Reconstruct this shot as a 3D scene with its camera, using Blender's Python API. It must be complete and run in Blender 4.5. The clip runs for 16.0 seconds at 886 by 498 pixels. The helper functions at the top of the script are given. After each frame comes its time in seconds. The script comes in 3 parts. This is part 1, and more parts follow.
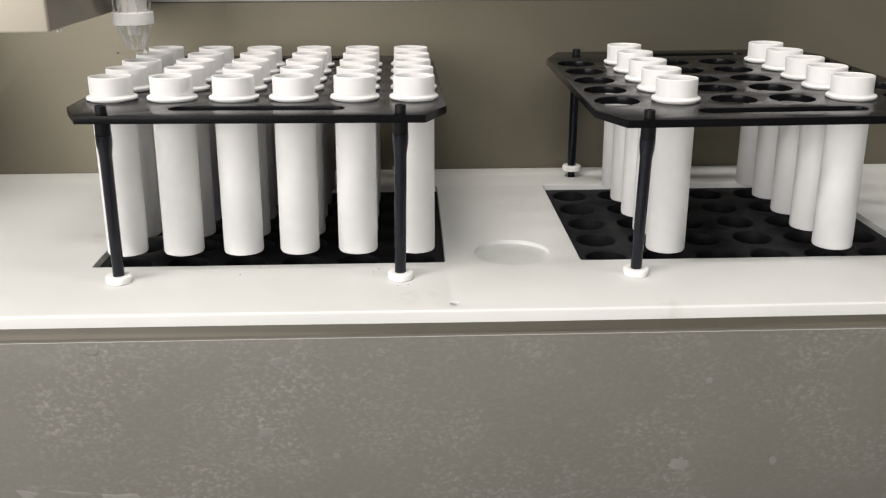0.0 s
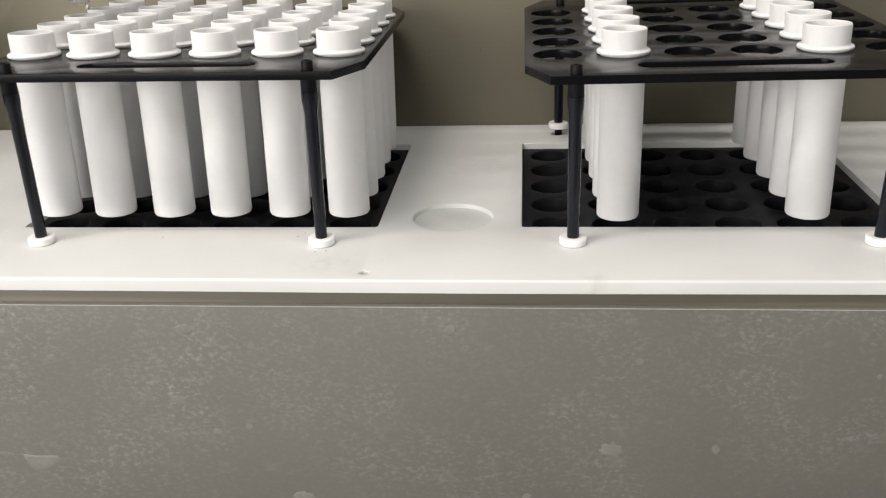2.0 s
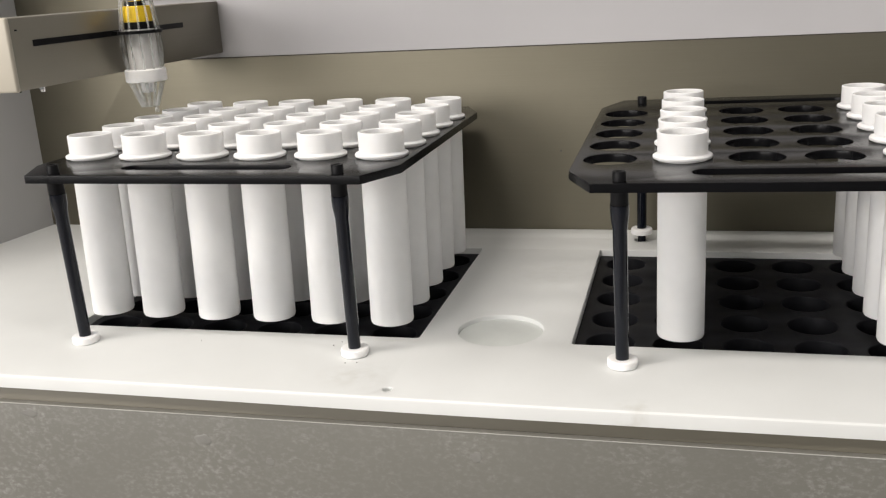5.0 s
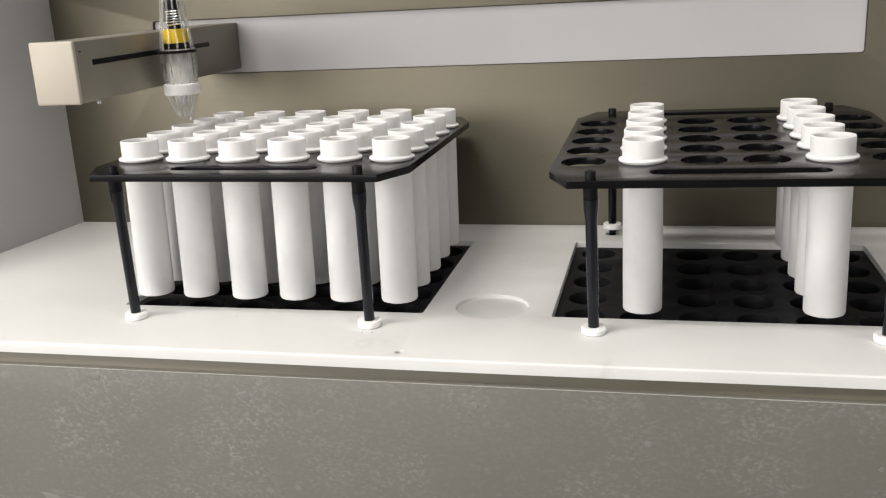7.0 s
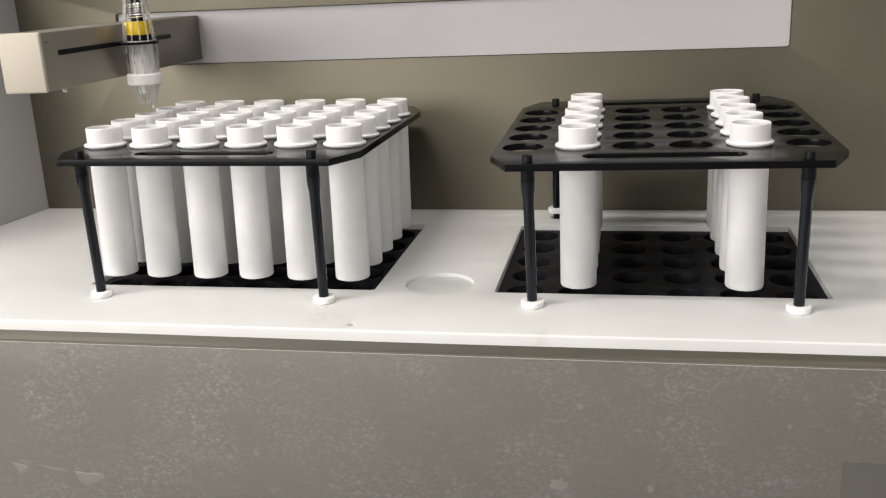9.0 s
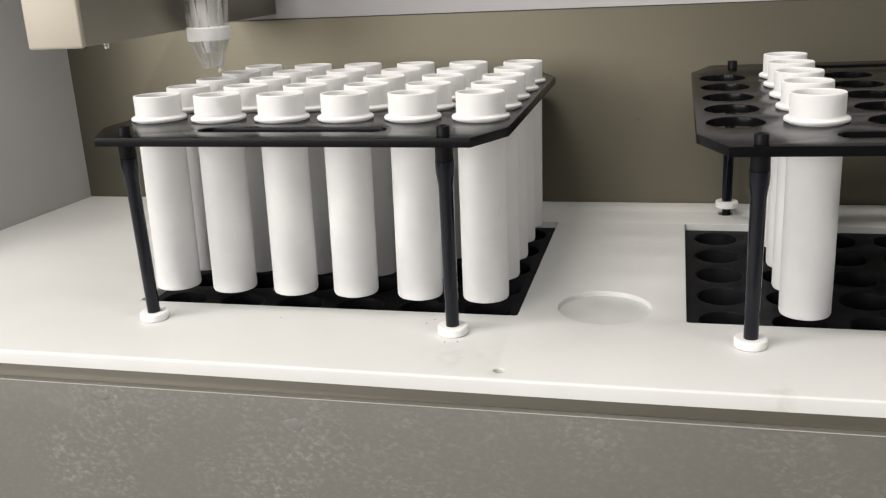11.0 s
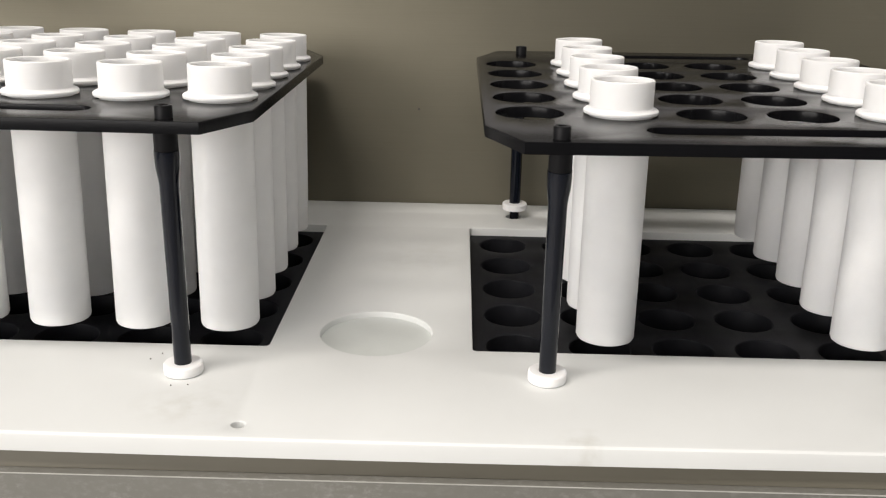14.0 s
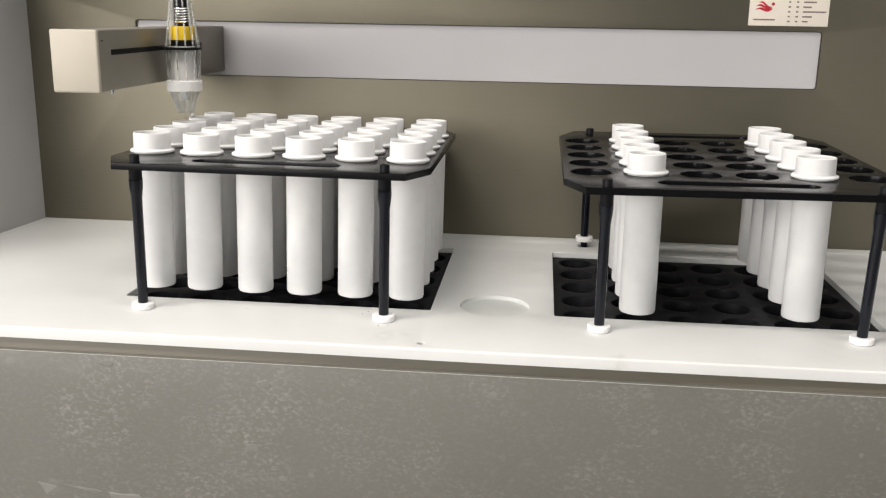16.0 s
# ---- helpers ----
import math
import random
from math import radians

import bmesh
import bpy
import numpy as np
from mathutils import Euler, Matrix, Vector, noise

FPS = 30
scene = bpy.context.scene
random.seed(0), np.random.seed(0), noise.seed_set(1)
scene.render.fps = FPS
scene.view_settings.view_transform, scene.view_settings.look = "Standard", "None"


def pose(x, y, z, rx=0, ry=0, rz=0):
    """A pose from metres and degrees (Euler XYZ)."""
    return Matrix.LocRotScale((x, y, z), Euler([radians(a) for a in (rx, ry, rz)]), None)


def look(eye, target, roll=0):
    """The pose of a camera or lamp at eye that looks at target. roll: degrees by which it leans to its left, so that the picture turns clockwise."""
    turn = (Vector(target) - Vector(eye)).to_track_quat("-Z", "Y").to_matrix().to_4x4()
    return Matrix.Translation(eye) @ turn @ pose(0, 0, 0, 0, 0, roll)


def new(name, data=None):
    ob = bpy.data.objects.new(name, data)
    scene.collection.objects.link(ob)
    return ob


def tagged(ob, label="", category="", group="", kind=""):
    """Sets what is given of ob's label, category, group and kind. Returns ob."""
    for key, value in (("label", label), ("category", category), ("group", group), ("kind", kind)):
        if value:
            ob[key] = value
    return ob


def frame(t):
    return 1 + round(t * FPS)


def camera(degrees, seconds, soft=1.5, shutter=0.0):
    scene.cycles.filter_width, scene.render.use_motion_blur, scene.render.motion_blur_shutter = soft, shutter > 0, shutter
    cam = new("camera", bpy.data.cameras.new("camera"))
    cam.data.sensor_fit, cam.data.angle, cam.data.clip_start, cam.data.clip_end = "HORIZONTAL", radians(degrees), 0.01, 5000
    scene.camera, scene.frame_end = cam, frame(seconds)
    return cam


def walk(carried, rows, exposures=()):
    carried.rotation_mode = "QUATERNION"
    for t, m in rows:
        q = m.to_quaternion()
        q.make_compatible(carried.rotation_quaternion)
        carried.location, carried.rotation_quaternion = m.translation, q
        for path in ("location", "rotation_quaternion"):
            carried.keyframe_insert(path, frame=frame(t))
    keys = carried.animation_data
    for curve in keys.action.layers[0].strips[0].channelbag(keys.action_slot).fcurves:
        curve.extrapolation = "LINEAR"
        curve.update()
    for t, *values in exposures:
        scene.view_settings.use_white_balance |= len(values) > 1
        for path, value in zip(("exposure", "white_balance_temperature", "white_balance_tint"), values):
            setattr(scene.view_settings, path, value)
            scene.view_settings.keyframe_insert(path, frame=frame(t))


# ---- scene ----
cam = camera(50.6, 16.0, soft=1.2)
PATH = [
    (0, (-0.0838, -0.6782, 0.2641), (-0.0498, 0.2649, -0.0668), -0.17),
    (0.5, (-0.0815, -0.6782, 0.2547), (-0.0297, 0.2639, -0.0766), -0.30),
    (1, (-0.0713, -0.6984, 0.2573), (0.0001, 0.2414, -0.0770), 0.02),
    (1.5, (-0.0154, -0.6820, 0.2596), (0.0053, 0.2556, -0.0875), -0.39),
    (2, (0.0579, -0.6313, 0.2574), (-0.0287, 0.2907, -0.1202), -1.96),
    (2.5, (0.1005, -0.5938, 0.2388), (-0.0653, 0.3107, -0.1541), -3.81),
    (3, (0.1150, -0.5798, 0.2441), (-0.0970, 0.3222, -0.1321), -4.89),
    (3.5, (0.1167, -0.5728, 0.2500), (-0.1379, 0.3426, -0.0617), -4.93),
    (4, (0.1147, -0.5735, 0.2553), (-0.1381, 0.3511, -0.0298), -3.84),
    (4.5, (0.1224, -0.5699, 0.2515), (-0.1266, 0.3573, -0.0284), -3.47),
    (7, (0.1440, -0.6962, 0.2720), (-0.0823, 0.2393, 0.0006), -3.02),
    (7.5, (0.1498, -0.7712, 0.2868), (-0.0553, 0.1696, 0.0169), -2.57),
    (8, (0.1561, -0.7810, 0.2844), (-0.0401, 0.1615, 0.0138), -3.00),
    (8.5, (0.1740, -0.7647, 0.2645), (-0.0127, 0.1786, -0.0099), -3.17),
    (9, (0.1706, -0.7463, 0.2741), (-0.0205, 0.1947, -0.0054), -2.62),
    (9.5, (0.1555, -0.7332, 0.2776), (-0.1029, 0.1905, -0.0051), -2.15),
    (12, (-0.0068, -0.4365, 0.2123), (-0.2066, 0.4955, -0.0903), -3.31),
    (12.5, (-0.0097, -0.4280, 0.2167), (-0.1763, 0.5143, -0.0736), -2.58),
    (13, (0.0003, -0.4231, 0.2130), (-0.1195, 0.5257, -0.0792), -1.25),
    (13.5, (0.0246, -0.4223, 0.2105), (-0.0350, 0.5284, -0.0936), 0.17),
    (14, (0.0449, -0.4268, 0.2103), (0.0318, 0.5242, -0.0986), 1.10),
    (14.5, (0.0499, -0.4646, 0.2151), (0.0526, 0.4866, -0.0935), 1.82),
    (15, (0.0350, -0.5627, 0.2369), (0.0112, 0.3942, -0.0527), 1.97),
    (15.5, (0.0361, -0.6725, 0.2547), (-0.0305, 0.2913, -0.0037), 1.18),
    (16, (0.0362, -0.7603, 0.2607), (-0.0615, 0.2045, 0.0162), 0.97),
]
walk(cam, [(t, look(eye, target, roll)) for t, eye, target, roll in PATH], [(0, -0.2), (4.5, -0.16), (7.0, -0.14), (9.5, -0.14), (12.0, -0.26), (14.0, -0.12), (14.8, -0.05), (15.1, -0.05), (15.6, -0.18), (16, -0.08)])

# ---- world and light ----
world = bpy.data.worlds.new("world")
scene.world = world
world.use_nodes = True
world.node_tree.nodes["Background"].inputs[0].default_value = (0.9, 0.95, 1.0, 1)
world.node_tree.nodes["Background"].inputs[1].default_value = 0.15


def ceiling_lamp(x, y, z, sx, sy, watts, colour):
    data = bpy.data.lights.new("ceiling_lamp_light", "AREA")
    data.shape, data.size, data.size_y, data.energy, data.color = "RECTANGLE", sx, sy, watts, colour
    ob = new("ceiling_lamp_light", data)
    ob.matrix_world = pose(x, y, z)
    return ob


CEIL = 1.9
ceiling_lamp(-0.8, -0.74, CEIL - 0.035, 1.2, 0.3, 41, (1.0, 0.93, 0.86))
ceiling_lamp(1.0, -0.74, CEIL - 0.035, 1.2, 0.3, 15, (1.0, 0.94, 0.88))
# soft fill from the front left, as from an assumed, unseen window behind the camera
front_fill = bpy.data.lights.new("unseen_fill_light", "AREA")
front_fill.shape, front_fill.size, front_fill.size_y, front_fill.energy, front_fill.color = "RECTANGLE", 2.2, 1.2, 78, (1.0, 0.955, 0.92)
new("unseen_fill_light", front_fill).matrix_world = look((-1.85, -3.17, 0.85), (-1.2, 0.0, 0.7))
# second fill lamp, added on the left to brighten that side
side_fill = bpy.data.lights.new("unseen_fill_light", "AREA")
side_fill.shape, side_fill.size, side_fill.size_y, side_fill.energy, side_fill.color = "RECTANGLE", 1.3, 1.3, 62, (1.0, 0.95, 0.91)
new("unseen_fill_light", side_fill).matrix_world = look((-2.97, -2.25, 0.60), (0.0, -2.25, 0.60))


# ---- materials ----
def material(name, colour, rough=0.5, metal=0.0, vary=0.12, scale=40.0, bump=0.0, bump_scale=400.0, coat=0.0, trans=0.0, ior=1.45, sss=0.0, spec=0.5):
    m = bpy.data.materials.new(name)
    m.use_nodes = True
    nt = m.node_tree
    bsdf = nt.nodes["Principled BSDF"]
    bsdf.inputs["Roughness"].default_value = rough
    bsdf.inputs["Metallic"].default_value = metal
    bsdf.inputs["IOR"].default_value = ior
    bsdf.inputs["Coat Weight"].default_value = coat
    bsdf.inputs["Specular IOR Level"].default_value = spec
    bsdf.inputs["Coat Roughness"].default_value = 0.12
    bsdf.inputs["Transmission Weight"].default_value = trans
    if sss:
        bsdf.inputs["Subsurface Weight"].default_value = sss
        bsdf.inputs["Subsurface Radius"].default_value = (0.006, 0.0058, 0.0055)
        bsdf.inputs["Subsurface Scale"].default_value = 1.0
    co = nt.nodes.new("ShaderNodeTexCoord")
    big = nt.nodes.new("ShaderNodeTexNoise")
    big.inputs["Scale"].default_value, big.inputs["Detail"].default_value = scale, 5
    nt.links.new(co.outputs["Object"], big.inputs["Vector"])
    ramp = nt.nodes.new("ShaderNodeMapRange")
    ramp.inputs["From Min"].default_value, ramp.inputs["From Max"].default_value = 0.3, 0.7
    ramp.inputs["To Min"].default_value, ramp.inputs["To Max"].default_value = 1 - vary, 1 + vary * 0.5
    nt.links.new(big.outputs["Fac"], ramp.inputs["Value"])
    mul = nt.nodes.new("ShaderNodeVectorMath")
    mul.operation = "SCALE"
    mul.inputs[0].default_value = colour
    nt.links.new(ramp.outputs["Result"], mul.inputs["Scale"])
    nt.links.new(mul.outputs["Vector"], bsdf.inputs["Base Color"])
    if bump:
        fine = nt.nodes.new("ShaderNodeTexNoise")
        fine.inputs["Scale"].default_value, fine.inputs["Detail"].default_value = bump_scale, 3
        nt.links.new(co.outputs["Object"], fine.inputs["Vector"])
        bp = nt.nodes.new("ShaderNodeBump")
        bp.inputs["Strength"].default_value, bp.inputs["Distance"].default_value = bump, 0.0006
        nt.links.new(fine.outputs["Fac"], bp.inputs["Height"])
        nt.links.new(bp.outputs["Normal"], bsdf.inputs["Normal"])
    return m


def steel(name, colour, rough, metal):
    """Fine horizontally brushed sheet with broad tarnish."""
    m = material(name, colour, rough, metal, 0.10, 6.0)
    nt = m.node_tree
    bsdf = nt.nodes["Principled BSDF"]
    co = nt.nodes.new("ShaderNodeTexCoord")
    mp = nt.nodes.new("ShaderNodeMapping")
    mp.inputs["Scale"].default_value = (6, 6, 900)
    nt.links.new(co.outputs["Object"], mp.inputs["Vector"])
    lines = nt.nodes.new("ShaderNodeTexNoise")
    lines.inputs["Scale"].default_value, lines.inputs["Detail"].default_value = 2.0, 4
    nt.links.new(mp.outputs["Vector"], lines.inputs["Vector"])
    rr = nt.nodes.new("ShaderNodeMapRange")
    rr.inputs["To Min"].default_value, rr.inputs["To Max"].default_value = rough - 0.07, rough + 0.09
    nt.links.new(lines.outputs["Fac"], rr.inputs["Value"])
    nt.links.new(rr.outputs["Result"], bsdf.inputs["Roughness"])
    bp = nt.nodes.new("ShaderNodeBump")
    bp.inputs["Strength"].default_value, bp.inputs["Distance"].default_value = 0.12, 0.0004
    # the grain runs level, so highlights draw out upright
    along = nt.nodes.new("ShaderNodeTangent")
    along.direction_type, along.axis = "RADIAL", "Z"
    nt.links.new(along.outputs[0], bsdf.inputs["Tangent"])
    bsdf.inputs["Anisotropic"].default_value, bsdf.inputs["Anisotropic Rotation"].default_value = 0.62, 0.25
    nt.links.new(lines.outputs["Fac"], bp.inputs["Height"])
    nt.links.new(bp.outputs["Normal"], bsdf.inputs["Normal"])
    return m


def filmed_panel(name):
    """Grey sheet under a dusty film: pale flecks of two sizes that gather in clouds, and a few bubbles."""
    m = material(name, (0.157, 0.1535, 0.136), 0.40, 0.0, 0.10, 5.0)
    nt = m.node_tree
    bsdf = nt.nodes["Principled BSDF"]
    base = bsdf.inputs["Base Color"].links[0].from_socket
    co = nt.nodes.new("ShaderNodeTexCoord")

    def noise_mask(scale, detail, low, high, stretch=(1, 1, 1), rough=0.6):
        mp = nt.nodes.new("ShaderNodeMapping")
        mp.inputs["Scale"].default_value = stretch
        nt.links.new(co.outputs["Object"], mp.inputs["Vector"])
        n = nt.nodes.new("ShaderNodeTexNoise")
        n.inputs["Scale"].default_value, n.inputs["Detail"].default_value, n.inputs["Roughness"].default_value = scale, detail, rough
        nt.links.new(mp.outputs["Vector"], n.inputs["Vector"])
        r = nt.nodes.new("ShaderNodeMapRange")
        r.inputs["From Min"].default_value, r.inputs["From Max"].default_value = low, high
        nt.links.new(n.outputs["Fac"], r.inputs["Value"])
        return r.outputs["Result"]

    def calc(op, a, b):
        n = nt.nodes.new("ShaderNodeMath")
        n.operation = op
        for k, v in enumerate((a, b)):
            if isinstance(v, (int, float)):
                n.inputs[k].default_value = v
            else:
                nt.links.new(v, n.inputs[k])
        return n.outputs[0]

    flecks = noise_mask(320, 6, 0.49, 0.67, (0.75, 1, 1.1), 0.72)
    clouds = noise_mask(11, 4, 0.44, 0.66)
    smears = noise_mask(60, 6, 0.62, 0.70, (0.6, 1, 1.3))
    vor = nt.nodes.new("ShaderNodeTexVoronoi")
    vor.inputs["Scale"].default_value, vor.inputs["Randomness"].default_value = 26, 1
    nt.links.new(co.outputs["Object"], vor.inputs["Vector"])
    spot = nt.nodes.new("ShaderNodeMapRange")
    spot.inputs["From Min"].default_value, spot.inputs["From Max"].default_value = 0.085, 0.04
    nt.links.new(vor.outputs["Distance"], spot.inputs["Value"])
    amount = calc("ADD", calc("MULTIPLY", flecks, calc("ADD", calc("MULTIPLY", clouds, 0.58), 0.14)), calc("MULTIPLY", smears, 0.12))
    amount = calc("ADD", amount, calc("MULTIPLY", spot.outputs["Result"], 0.10))
    mix = nt.nodes.new("ShaderNodeMix")
    mix.data_type = "RGBA"
    nt.links.new(calc("MINIMUM", calc("MULTIPLY", amount, 0.50), 1.0), mix.inputs["Factor"])
    nt.links.new(base, mix.inputs[6])
    mix.inputs[7].default_value = (0.48, 0.48, 0.47, 1)
    nt.links.new(mix.outputs[2], bsdf.inputs["Base Color"])
    rr = nt.nodes.new("ShaderNodeMapRange")
    rr.inputs["To Min"].default_value, rr.inputs["To Max"].default_value = 0.36, 0.6
    nt.links.new(amount, rr.inputs["Value"])
    nt.links.new(rr.outputs["Result"], bsdf.inputs["Roughness"])
    return m


PTFE = material("ptfe", (0.87, 0.867, 0.862), 0.6, 0, 0.03, 60, 0.08, 900, sss=0.6, spec=0.4)
DECK = material("white_deck_resin", (0.70, 0.712, 0.702), 0.46, 0, 0.05, 9, 0.03, 300)


def stain(m, spots, colour, scale=90, low=0.42, high=0.66):
    """Faint grey stains of uneven outline at the given places (x, y, z, radius, strength)."""
    nt = m.node_tree
    bsdf = nt.nodes["Principled BSDF"]
    base = bsdf.inputs["Base Color"].links[0].from_socket
    co = nt.nodes.new("ShaderNodeTexCoord")
    n = nt.nodes.new("ShaderNodeTexNoise")
    n.inputs["Scale"].default_value, n.inputs["Detail"].default_value = scale, 6
    nt.links.new(co.outputs["Object"], n.inputs["Vector"])
    patch = nt.nodes.new("ShaderNodeMapRange")
    patch.inputs["From Min"].default_value, patch.inputs["From Max"].default_value = low, high
    nt.links.new(n.outputs["Fac"], patch.inputs["Value"])
    for x, y, z, r, k in spots:
        d = nt.nodes.new("ShaderNodeVectorMath")
        d.operation = "DISTANCE"
        d.inputs[1].default_value = (x, y, z)
        nt.links.new(co.outputs["Object"], d.inputs[0])
        fade = nt.nodes.new("ShaderNodeMapRange")
        fade.inputs["From Min"].default_value, fade.inputs["From Max"].default_value = r, r * 0.3
        fade.inputs["To Max"].default_value = k
        nt.links.new(d.outputs["Value"], fade.inputs["Value"])
        amount = nt.nodes.new("ShaderNodeMath")
        amount.operation = "MULTIPLY"
        nt.links.new(fade.outputs["Result"], amount.inputs[0])
        nt.links.new(patch.outputs["Result"], amount.inputs[1])
        mix = nt.nodes.new("ShaderNodeMix")
        mix.data_type = "RGBA"
        nt.links.new(amount.outputs[0], mix.inputs["Factor"])
        nt.links.new(base, mix.inputs[6])
        mix.inputs[7].default_value = (*colour, 1)
        base = mix.outputs[2]
    nt.links.new(base, bsdf.inputs["Base Color"])


stain(DECK, ((-0.075, -0.028, 0, 0.026, 0.24), (-0.090, -0.030, 0, 0.022, 0.20), (-0.397, 0.252, 0, 0.012, 0.5), (0.105, -0.055, -0.005, 0.016, 0.45), (-0.36, 0.12, 0, 0.02, 0.4), (0.02, 0.2, 0, 0.05, 0.15)), (0.50, 0.49, 0.44))
DRAIN = material("greenish_resin", (0.64, 0.665, 0.645), 0.32, 0, 0.08, 30)
PLATE = material("black_coated_plate", (0.0046, 0.0046, 0.0054), 0.22, 0.0, 0.2, 25, 0.04, 900, spec=0.16)
BLOCK = material("graphite_block", (0.0125, 0.0128, 0.0152), 0.45, 0.0, 0.3, 40, 0.1, 700, spec=0.10)
ROD = material("black_rod_in_sleeve", (0.005, 0.006, 0.010), 0.25, 0.0, 0.2, 70, coat=0.03, spec=0.14)
SOCKET = material("black_moulded_plastic", (0.010, 0.010, 0.011), 0.40, 0, 0.2, 70, spec=0.12)
SLEEVE = material("clear_sleeve", (0.005, 0.0066, 0.0115), 0.12, 0, 0.1, 60, coat=0.12, spec=0.28)
WALL = steel("champagne_steel", (0.219, 0.203, 0.156), 0.54, 0.9)
ARM = steel("arm_steel", (0.30, 0.28, 0.235), 0.46, 0.75)
OLIVE = material("olive_painted_sheet", (0.150, 0.138, 0.108), 0.45, 0.0, 0.08, 12, 0.05, 500)
SIDE = material("grey_painted_sheet", (0.49, 0.49, 0.497), 0.5, 0, 0.06, 8, 0.05, 500)
WHITE_SHEET = material("white_painted_sheet", (0.56, 0.548, 0.56), 0.5, 0, 0.03, 10)
CREAM = material("cream_plastic", (0.45, 0.415, 0.345), 0.45, 0, 0.03, 30)
YELLOW = material("yellow_plastic", (0.75, 0.50, 0.015), 0.4, 0, 0.05, 60)
CHROME = material("chrome", (0.75, 0.75, 0.75), 0.18, 1.0, 0.05, 60)
TUBING = material("clear_tubing", (0.92, 0.93, 0.92), 0.14, 0, 0.02, 60, trans=0.80, ior=1.15)
BARREL = material("frosted_barrel", (0.80, 0.79, 0.77), 0.35, 0, 0.05, 60, trans=0.12)
PANEL = filmed_panel("filmed_grey_panel")
BUBBLE = material("lifted_film", (0.205, 0.201, 0.186), 0.45, 0, 0.10, 160)
FILM_EDGE = material("film_edge", (0.46, 0.45, 0.42), 0.35, 0, 0.1, 60)
SEAM = material("dark_seam", (0.055, 0.045, 0.035), 0.6, 0, 0.2, 60)
PAPER = material("cream_sticker", (0.90, 0.82, 0.72), 0.5, 0, 0.03, 40)
RED = material("red_print", (0.55, 0.03, 0.05), 0.5, 0, 0.05, 60)
DARK_RED = material("dark_red_print", (0.15, 0.010, 0.016), 0.5, 0, 0.05, 60)
INK = material("grey_print", (0.25, 0.2, 0.18), 0.5, 0, 0.05, 60)
PRINT = material("dark_print", (0.03, 0.03, 0.032), 0.5, 0, 0.05, 60)
BARE = material("bare_grey_panel", (0.116, 0.112, 0.103), 0.38, 0, 0.06, 20)
DIRT = material("dark_speck", (0.12, 0.11, 0.10), 0.7, 0, 0.1, 60)
ROOM = material("room_paint", (0.30, 0.315, 0.32), 0.7, 0, 0.04, 2)
FLOOR = material("room_floor", (0.52, 0.50, 0.475), 0.3, 0, 0.1, 3)


# ---- mesh tools ----
def finish(bm, name, mat, smooth=35):
    bmesh.ops.recalc_face_normals(bm, faces=bm.faces)
    for e in bm.edges:
        if len(e.link_faces) == 2:
            e.smooth = e.calc_face_angle(0) < radians(smooth)
    for fc in bm.faces:
        fc.smooth = True
    me = bpy.data.meshes.new(name)
    bm.to_mesh(me)
    bm.free()
    me.materials.append(mat)
    return me


def part(name, bm, mat, parent=None, label="", at=(0, 0, 0)):
    ob = new(name, bm if isinstance(bm, bpy.types.Mesh) else finish(bm, name, mat))
    ob.location = at
    if parent:
        ob.parent = parent
    if label:
        ob["label"] = label
    return ob


def empty(name, at, label, category, group="", kind=""):
    ob = new(name)
    ob.empty_display_size = 0.02
    ob.location = at
    return tagged(ob, label, category, group, kind)


def box(x0, x1, y0, y1, z0, z1, bevel=0.0, bm=None, segments=2):
    own = bmesh.new()
    bmesh.ops.create_cube(own, size=1, matrix=Matrix.LocRotScale(((x0 + x1) / 2, (y0 + y1) / 2, (z0 + z1) / 2), None, (x1 - x0, y1 - y0, z1 - z0)))
    if bevel:
        bmesh.ops.bevel(own, geom=own.edges[:], offset=bevel, segments=segments, profile=0.5, affect="EDGES")
    if bm is None:
        return own
    me = bpy.data.meshes.new("tmp")
    own.to_mesh(me)
    own.free()
    bm.from_mesh(me)
    bpy.data.meshes.remove(me)
    return bm


def lathe(profile, n=32, bm=None, centre=(0, 0)):
    """Revolve (radius, z) pairs about z; radius 0 closes the end."""
    bm = bm or bmesh.new()
    rings = []
    for r, z in profile:
        if r < 1e-6:
            rings.append([bm.verts.new((centre[0], centre[1], z))])
        else:
            rings.append([bm.verts.new((centre[0] + r * math.cos(2 * math.pi * k / n), centre[1] + r * math.sin(2 * math.pi * k / n), z)) for k in range(n)])
    for a, b in zip(rings, rings[1:]):
        for k in range(n):
            j = (k + 1) % n
            vs = [a[k % len(a)], a[j % len(a)], b[j % len(b)], b[k % len(b)]]
            seen = []
            for v in vs:
                if v not in seen:
                    seen.append(v)
            if len(seen) > 2:
                bm.faces.new(seen)
    return bm


def circle(cx, cy, r, n=32):
    return [(cx + r * math.cos(2 * math.pi * k / n), cy + r * math.sin(2 * math.pi * k / n)) for k in range(n)]


def capsule(cx, cy, half, r, n=12):
    right = [(cx + half + r * math.sin(math.pi * k / n), cy - r * math.cos(math.pi * k / n)) for k in range(n + 1)]
    left = [(cx - half - r * math.sin(math.pi * k / n), cy + r * math.cos(math.pi * k / n)) for k in range(n + 1)]
    return right + left


def round_rect(x0, x1, y0, y1, r, n=5):
    out = []
    for cx, cy, a in ((x1 - r, y1 - r, 0), (x0 + r, y1 - r, 90), (x0 + r, y0 + r, 180), (x1 - r, y0 + r, 270)):
        out += [(cx + r * math.cos(radians(a + 90 * k / n)), cy + r * math.sin(radians(a + 90 * k / n))) for k in range(n + 1)]
    return out


